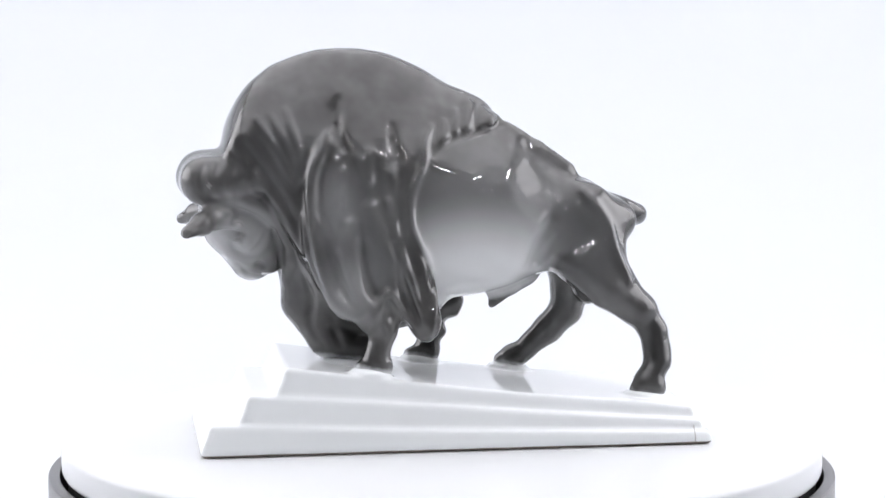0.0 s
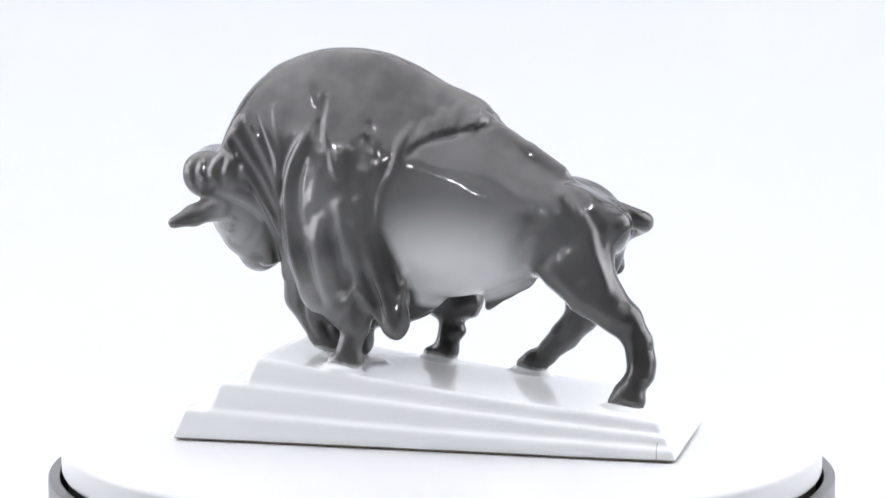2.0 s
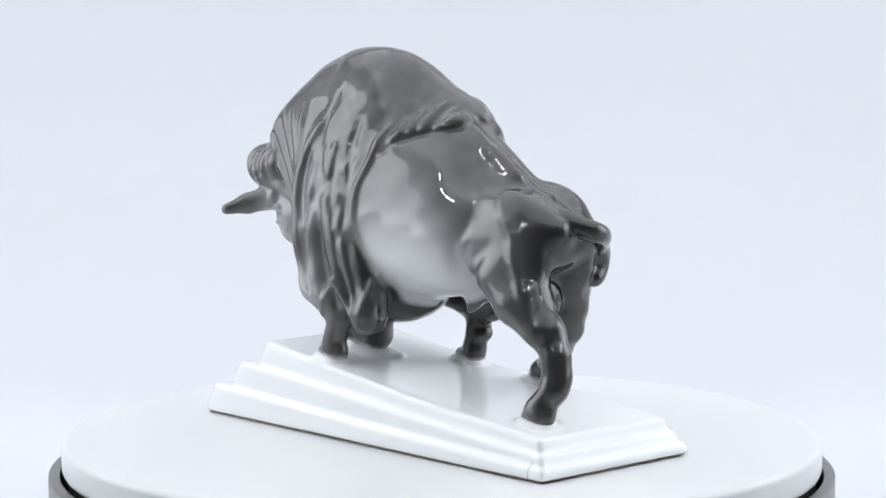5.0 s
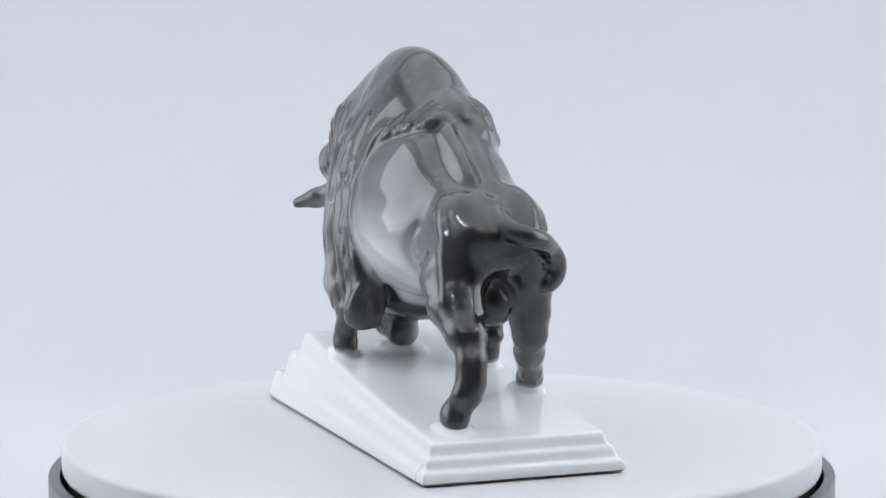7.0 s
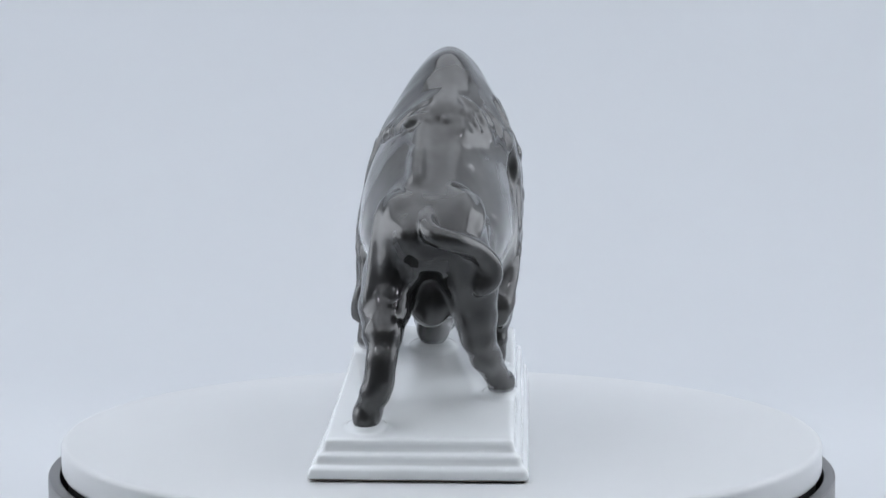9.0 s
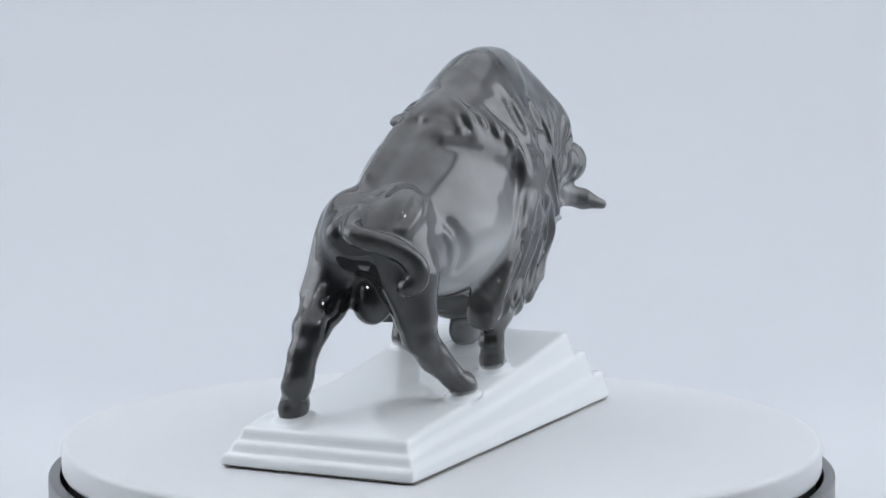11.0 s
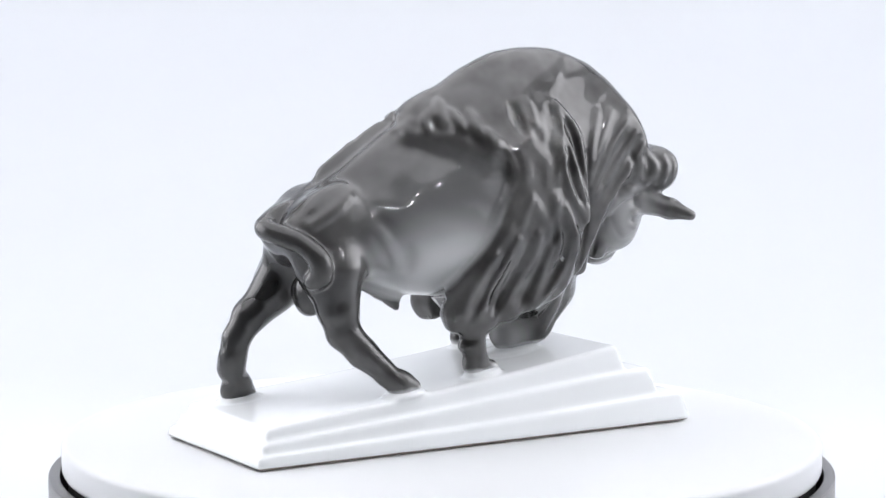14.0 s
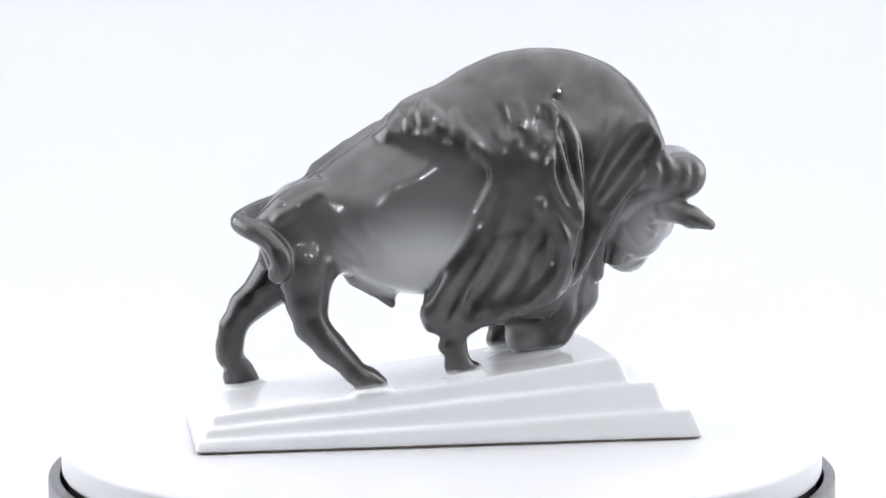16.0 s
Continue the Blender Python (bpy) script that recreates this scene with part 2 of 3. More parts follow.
        for a in range(8):
            for b in range(a + 1, 8):
                if np.abs(offs[a] - offs[b]).sum() == 1:
                    cr = (vals[a] < 0) != (vals[b] < 0)
                    t = np.where(cr, vals[a] / np.where(cr, vals[a] - vals[b], 1), 0)
                    total += cr[:, None] * (offs[a] + t[:, None] * (offs[b] - offs[a]))
                    hits += cr
        verts = self.lo + (cells + total / hits[:, None]) * self.step
        quads = []
        for axis in range(3):
            u, v = (axis + 1) % 3, (axis + 2) % 3
            first = np.moveaxis(inn, axis, 0)
            flips = np.argwhere(np.moveaxis(first[1:] != first[:-1], 0, axis))
            flips = flips[(flips[:, u] > 0) & (flips[:, v] > 0) & (flips[:, u] < f.shape[u] - 1) & (flips[:, v] < f.shape[v] - 1)]
            ring = []
            for du, dv in ((1, 1), (0, 1), (0, 0), (1, 0)):
                c = flips.copy()
                c[:, u] -= du
                c[:, v] -= dv
                ring.append(number[tuple(c.T)])
            q = np.stack(ring, 1)
            out = inn[tuple(flips.T)]
            quads.append(np.where(out[:, None], q, q[:, ::-1]))
        quads = np.concatenate(quads)
        e = self.step * 0.7
        for _ in range(tidy):
            d = self.read(verts)
            g = np.stack([self.read(verts + np.eye(3)[i] * e) - self.read(verts - np.eye(3)[i] * e) for i in range(3)], 1) / (2 * e)
            move = d[:, None] * g / np.maximum((g * g).sum(1), 0.05)[:, None]
            verts -= np.clip(move, -self.step, self.step)
        me = bpy.data.meshes.new(name)
        me.vertices.add(len(verts))
        me.vertices.foreach_set("co", (verts * 0.001).astype(np.float32).ravel())
        me.loops.add(quads.size)
        me.loops.foreach_set("vertex_index", quads.astype(np.int32).ravel())
        me.polygons.add(len(quads))
        me.polygons.foreach_set("loop_start", np.arange(0, quads.size, 4, dtype=np.int32))
        me.update(calc_edges=True)
        me.validate()
        me.materials.append(material_)
        me.shade_smooth()
        return new(name, me)


# ---- the studio ----
def backdrop():
    """A white paper sweep: a floor that curves up into the back wall."""
    bm = bmesh.new()
    line = [(-1.14, -0.075), (0.55, -0.075)]
    for i in range(1, 13):
        a = math.pi / 2 * i / 12
        line.append((0.55 + 0.4 * math.sin(a), -0.075 + 0.4 * (1 - math.cos(a))))
    line.append((0.95, 0.95))
    thick = [(y + (0.006 if z > 0.0 else 0.0), z - (0.006 if z <= 0.0 else 0.0)) for y, z in line]
    loop = line + thick[::-1]
    ends = []
    for x in (-0.895, 0.895):
        ends.append([bm.verts.new((x, y, z)) for y, z in loop])
    n = len(loop)
    for i in range(n):
        bm.faces.new((ends[0][i], ends[1][i], ends[1][(i + 1) % n], ends[0][(i + 1) % n]))
    bmesh.ops.recalc_face_normals(bm, faces=bm.faces[:])
    ob = meshed("backdrop", bm, CLOTH)
    return tagged(ob, "white seamless paper sweep behind the turntable", "backdrop", kind="structure")


def studio():
    backdrop()
    walls = (("wall_west", (-0.91, -0.55, -0.081), (-0.90, 0.97, 0.96)), ("wall_east", (0.90, -0.55, -0.081), (0.91, 0.97, 0.96)),
             ("ceiling_tent", (-0.91, -1.15, 0.962), (0.91, 0.97, 0.972)))
    for name, lo, hi in walls:
        tagged(meshed(name, box_bm(lo, hi), TENT, smooth=False), "white fabric wall of the photo tent", "tent wall", kind="structure")
    for name, side in (("softbox_light_west", -1), ("softbox_light_east", 1)):
        box = meshed(name, box_bm((-0.03, -0.36, -0.33), (0.03, 0.36, 0.33), 0.008), SIDE_GLOW, smooth=False)
        box.matrix_world = pose(side * 0.84, 0.12, 0.46, 0, 0, 0)
        tagged(box, "glowing white softbox on the tent wall", "softbox", kind="structure")
    top = meshed("ceiling_light", box_bm((-0.8, -0.82, -0.01), (0.8, 0.82, 0.01), 0.004), TOP_GLOW, smooth=False)
    top.matrix_world = pose(0, 0.06, 0.948)
    tagged(top, "glowing white diffuser under the tent roof", "ceiling light", kind="structure")
    led_bars()
    tagged(meshed("floor", box_bm((-3, -3.5, -0.9), (3, 2, -0.85)), ROOM, smooth=False), "dark studio floor", "floor", kind="structure")
    for name, lo, hi in (("wall_south", (-3, -3.6, -0.85), (3, -3.5, 2)), ("wall_north", (-3, 2, -0.85), (3, 2.1, 2)),
                         ("wall_left", (-3.1, -3.5, -0.85), (-3, 2, 2)), ("wall_right", (3, -3.5, -0.85), (3.1, 2, 2)),
                         ("ceiling", (-3, -3.5, 2), (3, 2, 2.1))):
        tagged(meshed(name, box_bm(lo, hi), ROOM, smooth=False), "dark painted studio wall", "wall", kind="structure")
    table = new("table")
    tagged(table, "white laminate studio table under the photo tent", "table")
    meshed("tabletop", box_bm((-0.95, -1.18, -0.111), (0.95, 1.05, -0.0815), 0.004), TABLE, table, False)
    for x in (-0.85, 0.85):
        for y in (-1.08, 0.95):
            meshed("leg", box_bm((x - 0.025, y - 0.025, -0.85), (x + 0.025, y + 0.025, -0.111), 0.003), TABLE, table, False)


def led_bars():
    """Rows of short lit windows in white rails, before the subject and along both sides."""
    for m, half, count in ((pose(0, -1.02, 0.88, -42, 0, 0), 0.60, 5), (pose(-0.78, -0.62, 0.87, 0, -50, 0) @ pose(0, 0, 0, 0, 0, 90), 0.36, 3),
                           (pose(0.78, -0.62, 0.87, 0, 50, 0) @ pose(0, 0, 0, 0, 0, 90), 0.36, 3)):
        bar = new("led_bar")
        bar.matrix_world = m
        tagged(bar, "white rail of short cold LED lamps inside the photo tent", "light bar", kind="structure")
        meshed("rail", box_bm((-half - 0.02, -0.012, 0.0), (half + 0.02, 0.012, 0.014), 0.002), TABLE, bar, False)
        pitch = 2 * half / count
        for i in range(count):
            x = (i + 0.5) * pitch - half + 0.02 * math.sin(5.3 * i)
            meshed("led_lamp", box_bm((x - 0.052, -0.0038, -0.005), (x + 0.052, 0.0038, -0.0002), 0.001), LED_GLOW, bar, False)


DISC_TOP = -0.0020


def turntable():
    thing = new("turntable")
    tagged(thing, "round display turntable with white disc and grey metal ring", "turntable")
    t = DISC_TOP
    disc = meshed("disc", lathe(rounded([(0.0005, t), (0.2056, t), (0.2056, t - 0.0165), (0.0005, t - 0.0165)], 0.0035, 6), 256), DISC, thing)
    tagged(disc, "glossy white acrylic disc")
    meshed("inner_wall", lathe(rounded([(0.19, -0.075), (0.2025, -0.075), (0.2025, t - 0.0166), (0.19, t - 0.0166)], 0.0008), 256), BLACK, thing)
    ring = meshed("ring", lathe(rounded([(0.2064, -0.073), (0.2127, -0.073), (0.2127, -0.0195), (0.2064, -0.0195)], 0.0009), 256), METAL, thing)
    tagged(ring, "brushed grey metal ring")
    meshed("base", lathe(rounded([(0.0005, -0.075), (0.2124, -0.075), (0.2124, -0.0731), (0.0005, -0.0731)], 0.0006), 128), BLACK, thing)
    return disc


# ---- the plinth ----
def plinth():
    c = Clay((-142, -54, -6), (140, 67, 50), 1.0)
    x, y, z = c.grid()
    mid = 6.2
    # each step: top by x, half width at the tail end and the head end, ends at its foot, lean of the sides and of the head end
    for top_x, top_z, wide, ends, foot in (
            ((-136, 25, 132), (5.2, 10.5, 15.5), (54.4, 54.4), (-136.5, 134.5), 0),
            ((-132, -33, 25, 111), (11.0, 18.6, 23.6, 30.0), (51.8, 51.2), (-133.6, 115.5), 14),
            ((-130, -107, -44, 8, 44, 91), (17.4, 20.2, 26.0, 32.2, 36.8, 43.4), (49.3, 47.8), (-131.2, 97.0), 28)):
        top = z - curve(x, top_x, top_z)
        half = wide[0] + (wide[1] - wide[0]) * (x + 136) / 270
        rise = np.maximum(z - foot * np.clip((x + 136) / 270, 0, 1), 0)
        d = smax(top + 0 * y, np.abs(y - mid) - half + 0.16 * rise + 0 * x, 2.0)
        d = smax(d, ends[0] - x + 0.25 * (z - 2) + 0 * y, 2.0)
        d = smax(d, (x - ends[1] + 0.38 * rise) + 0 * y, 2.0)
        c.put((slice(None),) * 3, d, 1.6)
    # white glaze that pools round the feet
    for px, py, pz, rx, ry in ((44, 42.4, 38.2, 11, 9), (8, -28, 33.8, 11, 9), (-106.5, 33.5, 21, 12, 9.5), (-43, -33, 27.4, 11.5, 9.5),
                               (47, 7, 37.8, 18, 13)):
        c.egg((px, py, pz), (rx, ry, 2.6), 2.5, (0, -7, 0))
    c.f = smax(c.f, (-0.7 - z) + 0 * x + 0 * y, 0.8)
    # the unglazed foot, set back under the edge
    foot = smax(np.abs(y - mid) - 53.2 + 0 * x + 0 * z, np.abs(x + 1) - 134.0 + 0 * y + 0 * z, 2)
    c.put((slice(None),) * 3, smax(smax(foot, z - 2 + 0 * x, 1), -1.9 - z + 0 * x, 0.5), 0.6)
    c.soften(1)
    ob = c.skin("plinth", WHITE)
    return tagged(ob, "stepped white porcelain plinth under the grey bison", "plinth")


# ---- the bison ----
BACK_X = (-40, -31.7, -22.5, -4.2, 14, 29.2, 47.4, 68.7, 84, 96.2, 108.5, 117.8, 122.5, 128)
BACK_Z = (164, 169.4, 178.6, 187.1, 197.4, 203.8, 206.2, 205.3, 201.3, 194.7, 182.5, 167.3, 155, 138)
LEFT_CAPE = ((-33, 167.5), (-16, 166), (0, 161), (13, 151), (21, 140), (24, 128), (22, 113), (13, 93), (9.5, 77), (9, 62), (13, 54),
             (19, 55), (26, 65), (33, 66), (39, 61), (45, 60), (51, 66), (60, 69), (72, 84), (79, 102), (80, 129), (74, 149), (63, 172),
             (72, 190), (84, 220), (-33, 220))
RIGHT_CAPE = ((-33, 168.5), (-19, 168), (-5, 165), (8, 157), (18, 146), (20, 131), (12, 115), (3, 102), (-6, 90), (-12, 78), (-15, 66),
              (-12, 58), (-3, 57), (6, 61), (14, 61), (23, 63), (32, 69), (44, 69), (54, 74), (63, 86), (69, 98), (71, 115), (68, 140), (65, 156),
              (57, 178), (68, 192), (80, 220), (-33, 220))


def lean_at(depth):
    """How far the middle of the mane leans to the left, by the depth under the back."""
    return -2.4 + np.clip(depth, 0, 120) * 0.04


def bison():
    c = Clay((-130, -60, 14), (152, 66, 214), 1.05)
    x, y, z = c.grid()
    whole = (slice(None),) * 3
    # barrel and rump
    st = (-104, -95, -84, -68, -50, -32, -4, 20, 50, 70)
    top = curve(x, st, (117, 125, 132.5, 142, 154.5, 166.5, 174, 176, 170, 158))
    low = curve(x, st, (100, 96, 91, 87, 84, 77, 72, 70, 68, 72))
    wide = curve(x, st, (12, 18, 23.5, 28.5, 35, 40.5, 43, 42, 38, 28))
    mid = 2.6 - 0.004 * x
    wide = np.maximum(wide, 5)
    zc, hh = (top + low) / 2, np.maximum((top - low) / 2, 5)
    power = curve(x, (-104, -50, -10, 70), (2.05, 2.1, 2.15, 2.35))
    # the back narrows to a ridge
    narrow = 1 - curve(x, (-104, -75, -50, -30, -10, 20, 70), (0.1, 0.3, 0.42, 0.37, 0.26, 0.15, 0.1)) * np.clip(((z - zc) / hh + 0.3) / 1.3, 0, 1)
    f = (np.abs(y - mid) / (wide * narrow)) ** power + (np.abs(z - zc) / hh) ** power - 1
    d = c.even(f)
    barrel = Clay((-130, -60, 14), (152, 66, 214), 1.05)
    barrel.f = d
    d = smax(d, -102 - x + 0 * y + 0 * z, 10)
    c.put(whole, smax(d, x - 72 + 0 * y + 0 * z, 10), 1)
    # neck, then the cape of mane over the shoulders
    depth = curve(x, BACK_X, BACK_Z) - z
    sq = curve(depth, (0, 5, 11, 30, 52, 74, 99, 125, 150, 175), (0, 121, 272, 812, 1560, 2060, 2280, 2080, 1640, 850))
    sq = np.where(y > lean_at(depth), sq, sq * curve(depth, (0, 80, 105, 130, 155), (1, 1, 0.9, 0.72, 0.58)))
    lean = lean_at(depth)
    thin = curve(x, (40, 60, 80, 95, 110, 120), (0.94, 0.92, 0.92, 1.08, 1.5, 1.75))
    wider = sq * thin ** 2
    d = c.even((y - lean) ** 2 - smin(wider, curve(x, (60, 80, 100, 120), (38, 34, 30.5, 29)) ** 2 + 0 * wider, 300))
    d = smax(d, curve(x, (30, 70, 84, 100, 122), (60, 84, 106, 131, 143)) - z + 0 * y, 8)
    d = smax(smax(d, x - 121 + 0 * y + 0 * z, 12), 40 - x + 0 * y + 0 * z, 6)
    c.put(whole, d, 4)
    d = c.even((y - lean) ** 2 - sq * (curve(x, (-40, 0, 40, 60, 80), (0.9, 0.99, 0.99, 0.95, 0.87)) * curve(depth, (0, 40, 85, 170), (1, 1, 0.955, 0.95))) ** 2)
    x2, z2 = c.ax[0][:, None], c.ax[2][None, :]
    edge = np.where(y > 0, outline(x2, z2, LEFT_CAPE)[:, None, :], outline(x2, z2, RIGHT_CAPE)[:, None, :])
    inner = np.abs(y - 4) - 0 * z + 0 * x
    d = smax(smax(d, edge, 7), np.where(z < 95, 24 - inner, -50), 6)
    c.put(whole, d, 2.0)
    # rounded ends of the long locks
    for px, py, pz, rx, ry, rz in ((-7, -30, 66, 7, 7, 9), (8, -31, 64, 7, 7, 8.5), (22, -31.5, 68, 7, 7, 8), (36, -31, 74, 8, 7, 9), (50, -29.5, 80, 8, 7, 9),
                                   (14.5, 44, 64, 6, 6, 9.5), (44, 43, 68, 6.5, 6, 8.5), (57, 41, 76, 7, 6, 9)):
        c.egg((px, py, pz), (rx + 1, ry, rz), 7)
    # chest and beard down to the plinth
    c.egg((62, 3, 92), (24, 26, 34), 8)
    c.limb([(76, 3, 94, 13), (73.5, 4, 72, 14), (62, 6, 53.5, 12.5), (46, 7, 47.5, 9.5)], 6)
    c.egg((36, 4, 72), (36, 24, 17), 8)
    # head
    c.egg((112, 0, 122), (19, 22, 22), 6)
    c.egg((115, 0, 142), (16, 22, 11.5), 5)
    c.limb([(128.6, -20.5, 138, 13), (129, 0, 139, 13.4), (128.6, 17, 138, 13)], 6)
    c.limb([(112, 0, 112, 16.5), (103, 1.5, 95.5, 12.5)], 6)
    for s in (-1, 1):
        # cheek, jaw, hair cap and the fold of hair that frames the face
        c.egg((105, s * 12, 110), (16, 12.5, 18), 5, (0, -20, 0))
        c.egg((94, s * 12, 97), (8, 7, 9.5), 2.5, (0, -15, 0))
        c.egg((113, s * 19, 137.5), (21, 12, 11), 6, (0, 8, 0))
        c.limb([(121, s * 23, 129, 3.2), (107, s * 24.5, 128, 3.8), (95, s * 23, 121, 4.4), (86, s * 19.5, 109, 4.8), (82, s * 15, 96, 4.8), (83.5, s * 10, 84, 4.4)], 2)
        c.limb([(93, s * 22, 113, 1.4), (89.5, s * 19.5, 102, 1.8), (89, s * 15, 92, 1.4)], 2, True)
        # eye, brow, horn, nostril
        eye_y = c.side_y(113, 110.5, s)
        c.egg((113, eye_y + s * 1.2, 110.5), (4.8, 2.4, 4.0), 1.2, cut=True)
        c.egg((113, eye_y - s * 1.0, 110.5), (2.7, 2.2, 2.4), 0.4)
        c.limb([(107.5, s * 24, 112, 1.0), (111.5, s * 25, 114.6, 1.5), (116.5, s * 23.4, 114, 1.1)], 1.5)
        c.limb([(108, s * 24.2, 108.4, 0.9), (112, s * 24.4, 106.2, 1.0), (116.5, s * 22.5, 107.6, 0.8)], 1.5)
        c.limb([(118, s * 15, 122, 8), (124, s * 22, 119.4, 6.8), (131, s * 31, 116.2, 5.7), (139.0, s * 39.8, 112.8, 3.2)], 2)
        c.limb([(120, s * 21.5, 126, 2.2), (116.5, s * 24, 121, 2.4), (118.5, s * 24, 115.5, 2.0)], 2)
        c.egg((100, c.side_y(100, 92.5, s), 92.5), (3.0, 1.8, 2.4), 1.5, cut=True)
        c.fold([(114, 102), (106, 99), (100, 104), (96, 112)], s, 0.4, 1.1, 0.2, 2.5, True)
        c.fold([(112, 94), (106, 88.5), (98, 86)], s, 0.3, 0.8, 0.2, 1.5, True)
    # fore legs
    c.limb([(34, 38, 76, 9), (37, 41, 60, 7), (39.5, 42, 52, 6), (41, 42.3, 46.5, 6.6)], 4)
    c.limb([(39, 42.4, 41.5, 6.8), (48, 42.4, 40.5, 4.6)], 3)
    c.limb([(1, -30, 76, 9), (0.5, -29.5, 60, 7.2), (2, -29, 50, 6.2), (4, -28.5, 42, 6.6)], 4)
    c.limb([(3.5, -28, 37.5, 6.6), (13, -28, 36, 4.6)], 3)
    c.egg((-2, -29, 49), (5, 6, 4), 3)
    # hind legs
    c.egg((-75, 19.5, 106), (21, 12.5, 29), 8, (0, 8, 0))
    c.limb([(-72, 27, 91, 11), (-85, 28.5, 78, 10), (-100, 27.5, 67, 7.5)], 8)
    c.limb([(-81, 20.5, 96, 14), (-92, 23, 78, 10.5), (-105, 24.5, 65.5, 8), (-112, 25.5, 54, 6.4), (-113.5, 26.6, 44, 6.4), (-113.6, 28, 38, 7.0)], 6, False, 6)
    c.limb([(-113, 30, 37, 6.6), (-107, 32.5, 28, 7.6)], 3)
    c.limb([(-110.5, 33.5, 25, 6.6), (-102, 33.5, 23.6, 5.2)], 3)
    c.egg((-76, -13.5, 106), (22, 12.5, 30), 8, (0, 5, 0))
    c.limb([(-76, -17, 92, 16), (-75.5, -20, 72, 11), (-73.5, -21.5, 61, 9), (-64, -25, 49.5, 8), (-55, -29, 41, 6.8)], 6)
    c.limb([(-52, -31, 37, 6.4), (-45, -33, 32.5, 7), (-39, -34, 30.8, 4.8)], 3)
    # hip points, and the flat planes from them to the pin bones
    for hip, pin, knee in (((-60, 12.6, 129), (-99, 11.5, 115), (-57, 27.5, 97)), ((-69, -11.2, 127), (-95, -8.5, 113.5), (-46, -22, 98))):
        c.limb([hip + (3.6,), tuple((a + b) / 2 for a, b in zip(hip, pin)) + (4.2,), pin + (4.6,)], 12)
        c.egg(hip, (4.5, 4.5, 4), 8)
        c.limb([hip + (3.4,), tuple((a + b) / 2 for a, b in zip(hip, knee)) + (3.2,), knee + (3.0,)], 10)
    c.limb([(-34, 7, 162.5, 5), (-50, 7.5, 152.8, 5), (-66, 8, 141.5, 5)], 8)
    c.limb([(-26, -9, 160, 8), (-8, -18, 158, 10), (10, -25, 150, 11)], 6)
    # scrotum, sheath and tail
    c.egg((-80, 2.5, 79), (9, 11, 12.5), 2.5)
    c.limb([(-47, 3, 83, 5), (-36, 3.5, 78, 5.5), (-30, 3.7, 73, 4.2), (-26.8, 3.8, 67.5, 2.0)], 6)
    c.egg((-90, 3.5, 112), (7, 8, 8), 6)
    # groove of the spine and the tufts on both sides of it
    ridge = []
    for gx in range(-34, -88, -6):
        i, j = int((gx - c.lo[0]) / c.step), int((2 - c.lo[1]) / c.step)
        top = c.lo[2] + c.step * np.nonzero(c.f[i, j, :] < 0)[0][-1]
        ridge.append((gx, top))
    slope = np.polyfit([p[0] for p in ridge], [p[1] for p in ridge], 3)
    c.limb([(gx, 2, np.polyval(slope, gx) + 3.4, 3.6 * min(1, (gx + 94) / 34)) for gx in range(-36, -84, -3)], 6.0, True, 4)
    for s in (-1, 1):
        c.egg((-26, 1.5 + s * 7, 167.4), (5.5, 2.6, 2.6), 3, (0, 30, s * 35))
        c.egg((-23, 1.5 + s * 14, 166), (5.5, 2.6, 2.8), 3, (0, 30, s * 35))
    # the sharp ridges over the thighs and the hollows before them
    c.fold([(-72, 131), (-79, 122.5), (-85, 113), (-89, 99.5), (-96, 83)], 1, 0.7, 1.9, 0.2, 5)
    c.fold([(-70, 131), (-81, 123.5), (-91, 117)], -1, 0.7, 1.7, 0.2, 5)
    c.fold([(-52, 117), (-42, 103), (-38, 92)], -1, 0.8, 2.2, 0.8, 6, True)
    c.fold([(-54, 116), (-47, 103), (-44, 92)], 1, 0.8, 2.0, 0.8, 6, True)
    # tail, thrown to the right and curled at its end
    knots = np.array([(-86, 3.5, 124, 5.6), (-98, 3.5, 120, 5.2), (-107, 0.5, 117, 4.9), (-111, -5, 114.6, 4.8), (-107.5, -13, 112.4, 4.9),
                      (-101.5, -21.5, 107.5, 5.0), (-96, -27.5, 100.5, 5.2), (-94, -28, 92.5, 5.1), (-97, -23, 88, 4.4)])
    knots[2:, 0] += 1.5
    knots[5:, 0] += 3.5
    along, steps = np.linspace(0, 8, 33), np.arange(9)
    c.limb(list(zip(*(curve(along, steps, knots[:, i]) for i in range(4)))), 1.0, False, 2.0)
    # creases where the thighs meet the belly
    c.fold([(-47, 92), (-52, 100), (-57, 108)], 1, 0.4, 1.6, 0.6, 3, True)
    c.fold([(-47, 92), (-52, 100), (-58, 110)], -1, 0.4, 1.8, 0.6, 3, True)
    # slow swells of the modelled clay, stronger and longer in the mane
    hair = np.clip(-edge / 6, 0, 1)
    wave = np.sin((x + 0.22 * z) * 0.37 + 1.4 * np.sin(z * 0.13 + y * 0.05)) * np.sin(z * 0.155 + x * 0.07 + 0.6 * np.sign(y))
    c.f += (hair * np.clip((195 - z) / 40, 0, 1) * 0.4 * wave).astype(np.float32)
    c.f += (0.22 * np.sin(x * 0.21 + 1.3 * np.sin(z * 0.11)) * np.sin(z * 0.24 + y * 0.12 + 0.9)).astype(np.float32)
    mane_details(c)
    c.soften(1)
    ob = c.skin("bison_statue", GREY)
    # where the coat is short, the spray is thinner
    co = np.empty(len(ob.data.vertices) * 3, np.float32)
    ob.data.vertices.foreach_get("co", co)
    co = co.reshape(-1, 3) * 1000
